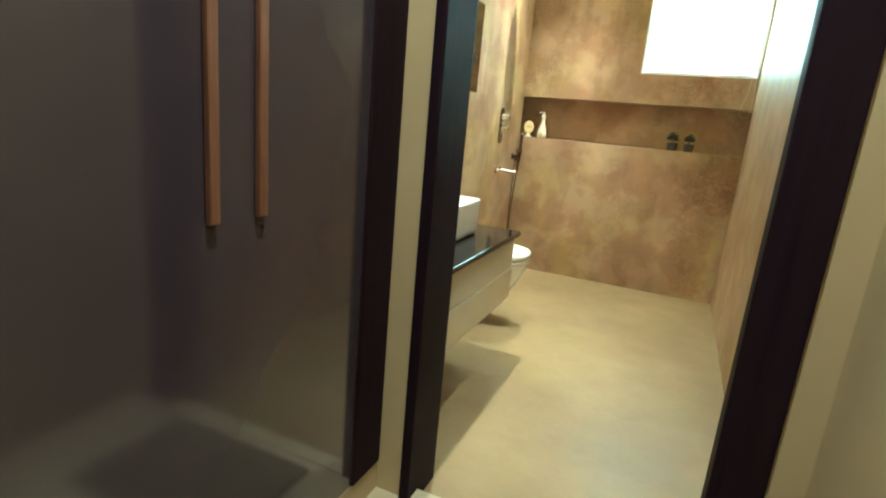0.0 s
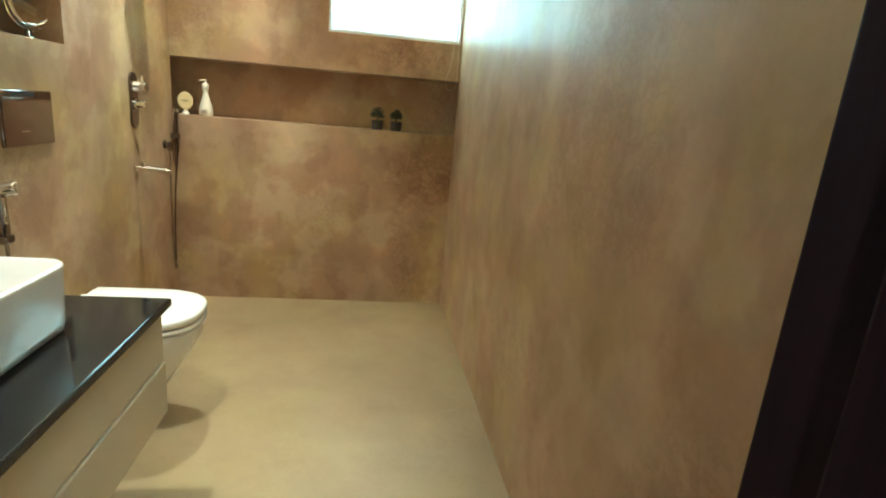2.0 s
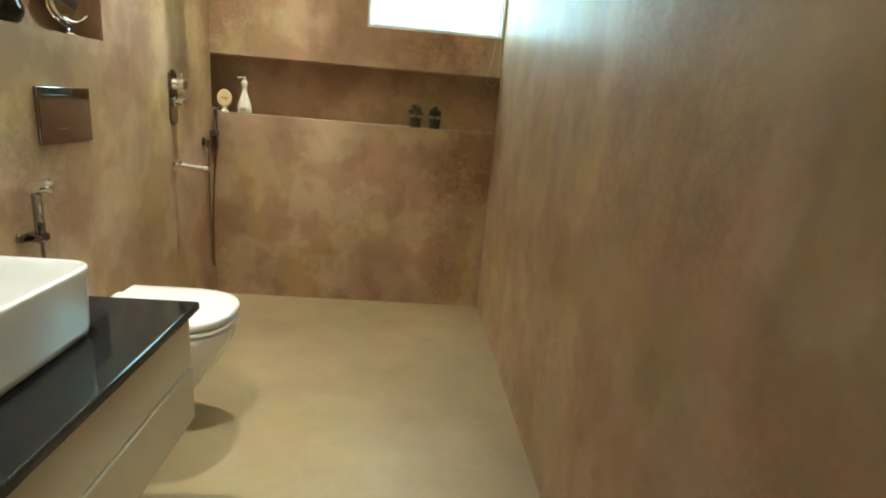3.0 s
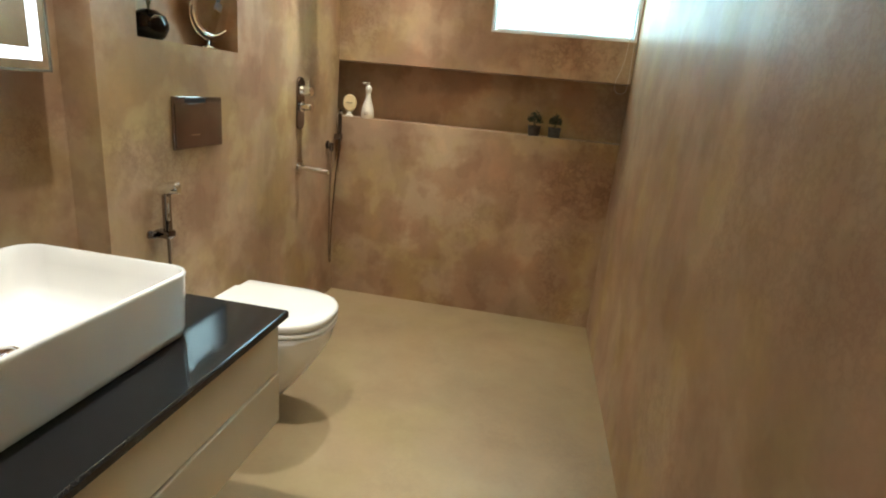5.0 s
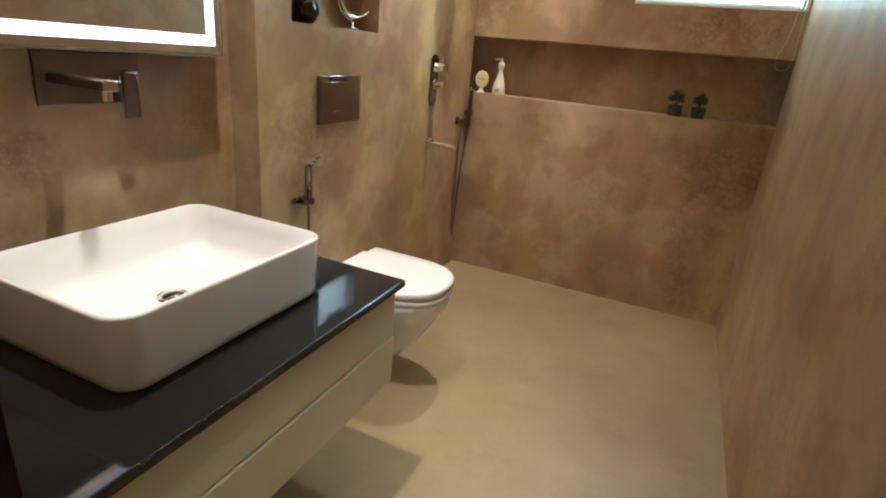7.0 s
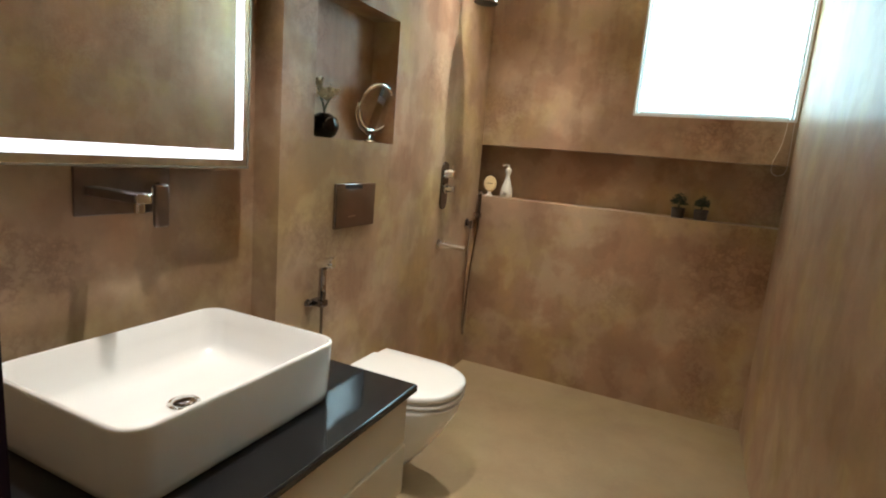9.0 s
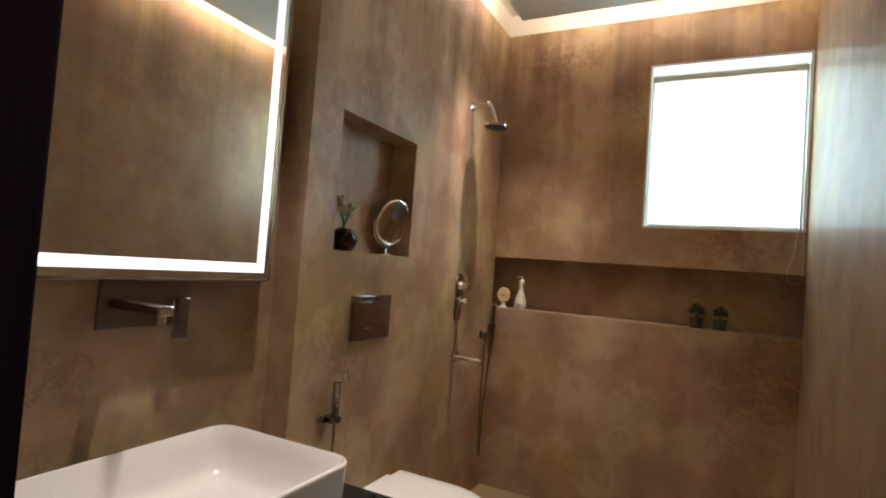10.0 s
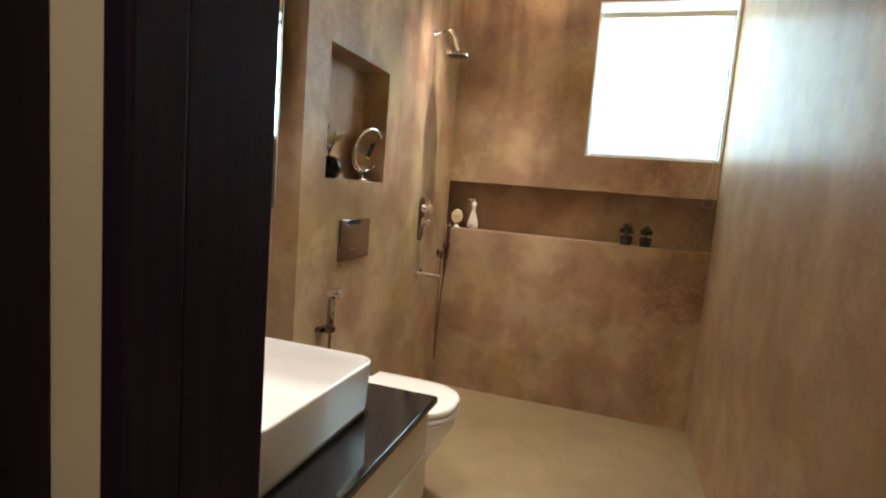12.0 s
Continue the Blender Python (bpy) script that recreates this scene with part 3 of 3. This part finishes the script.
def shower_mixer():
    t = thing("shower_mixer", (LEFT, 3.88, 1.16), "chrome concealed shower mixer on a long oval wall plate", "shower mixer")
    oval = lambda d, x: [Vector((LEFT + x, 3.900 + p.x, 1.165 + p.y)) for p in rounded(-0.040 + d, 0.040 - d, -0.128 + d, 0.128 - d, 0.0395 - d, 0, 8)]
    part("wall_plate", loft([oval(0, 0.0), oval(0, 0.007), oval(0.003, 0.010)]), plate_metal, t, smooth=40)
    for z, r, h in ((1.228, 0.024, 0.066), (1.150, 0.017, 0.060)):
        knob = part("knob", lathe([(0.003, 0.01), (0.026, 0.01), (0.026, 0.015), (r, 0.018), (r, h - 0.004), (r - 0.004, h), (0.003, h)], pose(LEFT, 3.900, z, 0, 90)), chrome, t)
        if z > 1.2:
            part("lever", boxes((LEFT + 0.040, LEFT + 0.052, 3.894, 3.906, z + 0.022, z + 0.05), bevel=0.002), chrome, knob)


def bath_spout():
    t = thing("bath_spout", (LEFT, 3.885, 0.85), "slim chrome wall spout in the shower corner", "spout")
    part("flange", lathe([(0.003, 0), (0.027, 0), (0.027, 0.006), (0.014, 0.010), (0.003, 0.010)], pose(LEFT, 3.885, 0.848, 0, 90)), chrome, t)
    part("pipe", tube([(LEFT + 0.008, 3.885, 0.848), (LEFT + 0.08, 3.887, 0.845), (LEFT + 0.165, 3.89, 0.838)], 0.013), chrome, t)
    part("diverter", lathe([(0.002, 0), (0.008, 0), (0.008, 0.016), (0.010, 0.018), (0.002, 0.022)], pose(LEFT + 0.03, 3.885, 0.858)), chrome, t)


def shower_head():
    t = thing("rain_shower", (LEFT, 3.91, 2.21), "round chrome rain shower head on a bent wall arm", "shower")
    part("flange", lathe([(0.003, 0), (0.026, 0), (0.026, 0.005), (0.013, 0.010), (0.003, 0.010)], pose(LEFT, 3.912, 2.213, 0, 90)), chrome, t)
    hx, hy = -1.177, 3.922
    part("arm", tube([(LEFT + 0.006, 3.912, 2.213), (LEFT + 0.045, 3.914, 2.226), (LEFT + 0.092, 3.918, 2.228), (hx - 0.024, hy, 2.198), (hx - 0.006, hy, 2.150), (hx, hy, 2.125)], 0.0105), chrome, t)
    head = part("head", lathe([(0.002, 0.028), (0.010, 0.027), (0.012, 0.016), (0.026, 0.012), (0.058, 0.006), (0.068, -0.001), (0.068, -0.011), (0.062, -0.014)], pose(hx, hy, 2.107, 0, 4), 40), chrome, t)
    part("nozzle_face", lathe([(0.062, -0.0135), (0.056, -0.017), (0.002, -0.0175)], pose(hx, hy, 2.107, 0, 4), 40), rubber, head, "black rubber nozzle plate")


def hand_shower():
    t = thing("hand_shower", (LEFT, 4.33, 1.0), "slim metal hand shower in a corner holder with a looped hose", "hand shower")
    y, x = 4.384, LEFT + 0.030
    part("holder", boxes((LEFT, LEFT + 0.044, y - 0.017, y + 0.017, 0.958, 0.992), bevel=0.005), plate_metal, t)
    part("wand", lathe([(0.003, 0.885), (0.008, 0.89), (0.0100, 0.96), (0.0110, 1.07), (0.0125, 1.128), (0.003, 1.134)], pose(x, y, 0)), plate_metal, t)
    part("tip", lathe([(0.0127, 1.108), (0.0132, 1.11), (0.0132, 1.122), (0.0127, 1.124)], pose(x, y, 0)), chrome, t)
    outlet = part("wall_outlet", lathe([(0.003, 0), (0.024, 0), (0.024, 0.007), (0.013, 0.011), (0.012, 0.034), (0.003, 0.036)], pose(LEFT, 4.268, 0.935, 0, 90)), plate_metal, t)
    part("elbow", lathe([(0.003, -0.034), (0.010, -0.034), (0.012, -0.028), (0.012, 0.010), (0.003, 0.014)], pose(LEFT + 0.028, 4.268, 0.935)), plate_metal, outlet)
    part("hose", tube([(x, y, 0.888), (x - 0.006, y - 0.022, 0.76), (x - 0.010, y - 0.050, 0.52), (x - 0.010, y - 0.064, 0.30), (x - 0.006, y - 0.070, 0.225), (x - 0.004, y - 0.080, 0.216), (x - 0.006, y - 0.088, 0.235), (x - 0.010, y - 0.094, 0.36), (x - 0.008, y - 0.104, 0.62), (LEFT + 0.028, 4.268, 0.902)], 0.0045), smoke_metal, t)
    part("coupling", tube([(x - 0.004, y - 0.067, 0.262), (x - 0.0035, y - 0.070, 0.228)], 0.0065), chrome, t)


wall_tap(), flush_plate(), health_faucet(), shower_mixer(), bath_spout(), shower_head(), hand_shower()

# ---- small things ----


def makeup_mirror():
    t = thing("makeup_mirror", (-1.385, 3.25, N2[2]), "small round chrome make-up mirror on a stand in the niche", "mirror")
    c = Vector((-1.372, 3.285, 1.502))
    m = Matrix.Translation(c) @ pose(0, 0, 0, 0, 0, -12) @ pose(0, 0, 0, 0, 102, 0)
    R = 0.098
    ring = [[m @ Vector(((R + 0.009 * math.cos(2 * math.pi * k / 10)) * math.cos(a), (R + 0.009 * math.cos(2 * math.pi * k / 10)) * math.sin(a), 0.009 * math.sin(2 * math.pi * k / 10))) for k in range(10)] for a in [2 * math.pi * i / 48 for i in range(49)]]
    part("ring", loft(ring, False, False), chrome, t, smooth=80)
    part("pane", lathe([(0.002, -0.003), (R - 0.003, -0.003), (R - 0.003, 0.003), (0.002, 0.003)], m, 48), mirror_glass, t)
    yoke = [m @ Vector(((R + 0.018) * math.cos(a), (R + 0.018) * math.sin(a), 0.0)) for a in [radians(-90 + 18 * i) for i in range(11)]]
    part("yoke", tube(yoke, 0.0045), chrome, t)
    foot = Vector((-1.386, 3.258, N2[2]))
    part("stem", tube([foot + Vector((0, 0, 0.012)), foot + Vector((0, 0, 0.025)), yoke[5]], 0.006), chrome, t)
    part("base", lathe([(0.002, 0.0), (0.048, 0.0), (0.048, 0.004), (0.040, 0.009), (0.010, 0.014), (0.002, 0.014)], Matrix.Translation(foot)), chrome, t)
    for end in (yoke[0], yoke[-1]):
        part("pivot", lathe([(0.001, -0.008), (0.009, -0.008), (0.009, 0.008), (0.001, 0.008)], Matrix.Translation(end) @ pose(0, 0, 0, 90)), chrome, t)


def vase():
    x, y, z = -1.392, 2.957, N2[2]
    t = thing("flower_vase", (x, y, z), "round black glazed vase holding cream artificial flowers", "vase")
    part("vase", lathe([(0.002, 0.0), (0.030, 0.0), (0.045, 0.012), (0.056, 0.035), (0.057, 0.052), (0.048, 0.075), (0.028, 0.088), (0.020, 0.091), (0.018, 0.089), (0.016, 0.070)], pose(x, y, z)), black_glass, t)
    rnd = random.Random(4)
    stems, heads = bmesh.new(), bmesh.new()
    for k in range(6):
        a = k * 1.05
        tip = Vector((x + 0.022 * math.cos(a), y + 0.035 * math.sin(a), z + 0.135 + 0.05 * rnd.random()))
        tube([(x, y, z + 0.06), (x + 0.004 * math.cos(a), y + 0.006 * math.sin(a), z + 0.11), tip], 0.0018, 6, stems)
        for j in range(13):
            turn = Matrix.Translation(tip) @ pose(0, 0, 0, rnd.uniform(20, 85), 0, j * 40 + rnd.uniform(-15, 15))
            n = 0.031 * rnd.uniform(0.8, 1.25)
            vs = [heads.verts.new(turn @ Vector(p)) for p in ((0, 0, 0), (n * 0.45, n * 0.5, n * 0.12), (n * 0.3, n * 1.05, 0), (0, n * 1.15, -n * 0.1), (-n * 0.3, n * 1.05, 0), (-n * 0.45, n * 0.5, n * 0.12))]
            heads.faces.new(vs)
    part("stems", stems, stem_mat, t)
    part("petals", heads, petal, t, "cream petals", smooth=0)


def body_brush():
    x, y, z = -1.262, FAR + 0.052, NICHE[0]
    t = thing("body_brush", (x, y, z), "round pale wooden bath brush propped upright on its white foot", "brush")
    m = pose(x, y, z + 0.078, 84, 0, 10)
    head = part("head", lathe([(0.002, -0.012), (0.038, -0.012), (0.044, -0.006), (0.044, 0.006), (0.039, 0.011), (0.002, 0.012)], m @ Matrix.Diagonal((0.92, 1.12, 1, 1)), 40), amber, t)
    part("foot", lathe([(0.002, 0), (0.024, 0), (0.025, 0.006), (0.015, 0.014), (0.012, 0.034), (0.002, 0.036)], pose(x, y, z)), bottle_mat, t)
    for dx in (-0.016, -0.006, 0.004, 0.014):
        part("print", boxes((x + dx, x + dx + 0.007, y - 0.0165, y - 0.0125, z + 0.078, z + 0.083)), ink, head)


def soap_bottle():
    x, y, z = -1.148, FAR + 0.05, NICHE[0]
    t = thing("soap_bottle", (x, y, z), "cream ceramic long-necked soap dispenser bottle", "bottle")
    part("body", lathe([(0.002, 0), (0.034, 0.0), (0.038, 0.006), (0.038, 0.03), (0.033, 0.062), (0.022, 0.095), (0.0145, 0.120), (0.0125, 0.140), (0.0155, 0.150), (0.019, 0.163), (0.0185, 0.176), (0.012, 0.186), (0.002, 0.188)], pose(x, y, z)), bottle_mat, t)
    pump = part("pump", lathe([(0.002, 0.186), (0.007, 0.186), (0.007, 0.200), (0.009, 0.203), (0.002, 0.206)], pose(x, y, z)), bottle_mat, t)
    part("nozzle", tube([(x, y, z + 0.200), (x - 0.02, y - 0.004, z + 0.2), (x - 0.036, y - 0.007, z + 0.196)], 0.0035, 8), bottle_mat, pump)
    for k, w in enumerate((0.030, 0.022)):
        part("print", boxes((x - w / 2, x + w / 2, y - 0.0392, y - 0.0365, z + 0.030 - 0.010 * k, z + 0.0335 - 0.010 * k)), ink, t)


def potted_plant(x, seed, spread):
    y, z = FAR + 0.055, NICHE[0]
    t = thing("potted_plant", (x, y, z), "small dark pot with a bushy dark green artificial plant", "plant", "plants on the ledge")
    part("pot", lathe([(0.002, 0), (0.030, 0), (0.032, 0.004), (0.036, 0.052), (0.037, 0.056), (0.033, 0.056), (0.030, 0.046), (0.002, 0.045)], pose(x, y, z)), pot_mat, t)
    part("soil", lathe([(0.002, 0.044), (0.0305, 0.0455), (0.029, 0.049), (0.002, 0.051)], pose(x, y, z)), mat_fibre, t)
    rnd, bm = random.Random(seed), bmesh.new()
    for k in range(260):
        u, a = rnd.random(), rnd.uniform(0, 2 * math.pi)
        tilt = radians(95 * math.sqrt(u))
        r = spread * rnd.uniform(0.45, 1.05)
        p = Vector((x + 0.8 * r * math.sin(tilt) * math.cos(a), y + 0.7 * r * math.sin(tilt) * math.sin(a), z + 0.078 + r * math.cos(tilt) * 1.15))
        turn = Matrix.Translation(p) @ pose(0, 0, 0, rnd.uniform(-50, 50), rnd.uniform(-50, 50), rnd.uniform(0, 360))
        n = rnd.uniform(0.006, 0.011)
        bm.faces.new([bm.verts.new(turn @ Vector(q)) for q in ((0, -n, 0), (n * 0.55, 0, n * 0.2), (0, n * 1.1, 0), (-n * 0.55, 0, n * 0.2))])
    for k in range(14):
        a, r = k * 0.9, spread * 0.6
        tube([(x, y, z + 0.046), (x + 0.3 * r * math.cos(a), y + 0.3 * r * math.sin(a), z + 0.075), (x + r * math.cos(a), y + 0.8 * r * math.sin(a), z + 0.10)], 0.0012, 5, bm)
    part("foliage", bm, leaf_mat, t, smooth=0)


def roller_blind():
    t = thing("roller_blind", (-0.08, YW - 0.03, 2.5), "white translucent roller blind lowered over the window", "blind")
    x0, x1, yb = WIN[0] + 0.014, WIN[1] - 0.014, FAR + 0.055
    part("cassette", boxes((x0, x1, yb - 0.014, yb + 0.030, 2.455, 2.490), bevel=0.006), cassette, t, "beige head rail")
    sheet = bmesh.new()
    rows = [[sheet.verts.new((x0 + 0.016 + (x1 - x0 - 0.028) * i / 12, yb + 0.005 + 0.0015 * math.sin(i * 1.3 + k * 0.4), WIN[2] + 0.026 + (2.458 - WIN[2] - 0.026) * k / 12)) for i in range(13)] for k in range(13)]
    for k in range(12):
        for i in range(12):
            sheet.faces.new((rows[k][i], rows[k][i + 1], rows[k + 1][i + 1], rows[k + 1][i]))
    part("cloth", sheet, blind_cloth, t, "glowing translucent cloth")
    part("bottom_rail", boxes((x0 + 0.016, x1 - 0.012, yb - 0.002, yb + 0.010, WIN[2] + 0.016, WIN[2] + 0.032), bevel=0.003), white_frame, t)
    for xe in (x0 - 0.0, x1 - 0.010):
        part("side_guide", boxes((xe, xe + 0.010, yb - 0.010, yb + 0.016, WIN[2] + 0.014, 2.456), bevel=0.002), white_frame, t)
    part("pull_cord", tube([(x1 - 0.022, yb - 0.018, 2.46), (x1 - 0.024, FAR - 0.008, 1.9), (x1 - 0.028, FAR - 0.014, 1.56), (x1 - 0.058, FAR - 0.016, 1.42), (x1 - 0.052, FAR - 0.018, 1.372), (x1 - 0.020, FAR - 0.016, 1.362), (x1 + 0.004, FAR - 0.014, 1.39), (x1 + 0.006, FAR - 0.012, 1.50), (x1 - 0.004, FAR - 0.010, 1.9), (x1 - 0.010, yb - 0.018, 2.46)], 0.0016, 6), cord_mat, t, "looped pull cord")


def downlight(x, y, z, watts, cone, group="recessed downlights", tilt=0, lean=0):
    t = thing("downlight", (x, y, z), "small recessed round ceiling downlight, switched on", "ceiling light", group)
    part("trim", lathe([(0.026, 0.0), (0.026, -0.002), (0.033, -0.002), (0.034, -0.001), (0.034, 0.0)], pose(x, y, z)), ceiling_paint, t)
    part("lens", lathe([(0.001, -0.0012), (0.0255, -0.0012), (0.0255, -0.0004), (0.001, -0.0004)], pose(x, y, z)), lens_glow, t)
    lamp("downlight_beam", "SPOT", pose(x, y, z - 0.012, tilt, lean), watts, WARM, cone=cone, radius=0.032)


makeup_mirror(), vase(), body_brush(), soap_bottle()
potted_plant(-0.160, 11, 0.050), potted_plant(-0.046, 12, 0.044)
roller_blind()
downlight(-0.94, 2.31, CEIL, SPOT_W, 60)
downlight(-0.97, 3.85, CEIL, SPOT_W * 0.92, 80)
# unseen lamp, added to brighten the passage walls and wardrobe front
downlight(-0.25, 0.60, HALL_TOP, HALL_W, 140, "passage downlights")

# LED tape lying on the hung ceiling's edges
tape = tagged(new("led_tape", mesh_of("led_tape", boxes((-1.125, -1.115, NEAR + 0.05, 4.10, CEIL + 0.041, CEIL + 0.044), (0.10, 0.11, NEAR + 0.05, 4.10, CEIL + 0.041, CEIL + 0.044), (-1.10, 0.08, 4.10, 4.11, CEIL + 0.041, CEIL + 0.044)), led_warm, 0)), "warm LED tape hidden in the ceiling cove", "light strip")

# ---- passage: wardrobe and mat ----


def wardrobe():
    t = thing("wardrobe", (-1.05, 0.2, HALL), "tall dark glossy glass-fronted wardrobe with copper bar handles", "wardrobe")
    y0, y1, zb, zt = HALL_B + 0.05, FRONT - 0.002, 0.15, 2.45
    part("plinth", boxes((-1.35, HALL_L - 0.004, y0, y1, HALL, zb - 0.001)), plaster, t, "cream plinth")
    part("body", boxes((-1.35, HALL_L - 0.032, y0, y1, zb, zt), bevel=0.002), dark_wood, t)
    part("stile", boxes((HALL_L - 0.031, HALL_L + 0.004, 1.212, y1 - 0.001, zb, zt), bevel=0.004), dark_wood, t)
    leaf = part("door", boxes((HALL_L - 0.030, HALL_L - 0.004, -0.15, 1.2115, zb + 0.004, zt - 0.004)), dark_glass, t, "dark glossy glass door")
    for h in (0.848, 0.738):
        part("handle", boxes((HALL_L - 0.003, HALL_L + 0.010, h - 0.011, h + 0.011, 0.975, 1.95), bevel=0.003), copper, leaf, "copper bar handle")
    part("top", boxes((-1.35, HALL_L + 0.003, y0, y1, zt + 0.001, HALL_TOP - 0.002)), plaster, t, "beige panel above the doors")
    part("door", boxes((HALL_L - 0.030, HALL_L - 0.004, y0, -0.154, zb + 0.004, zt - 0.004), bevel=0.002), dark_glass, t, "dark glossy glass door")


def doormat():
    t = thing("doormat", (-0.25, 1.13, HALL), "dark brown fibre doormat lying before the bathroom door", "mat")
    out = lambda d, z: rounded(-0.54 + d, 0.04 - d, 0.93 + d, 1.315 - d, 0.012, z, 4)
    part("pile", loft([out(0, HALL + 0.0005), out(0, HALL + 0.007), out(0.004, HALL + 0.010)]), mat_fibre, t)


wardrobe(), doormat()
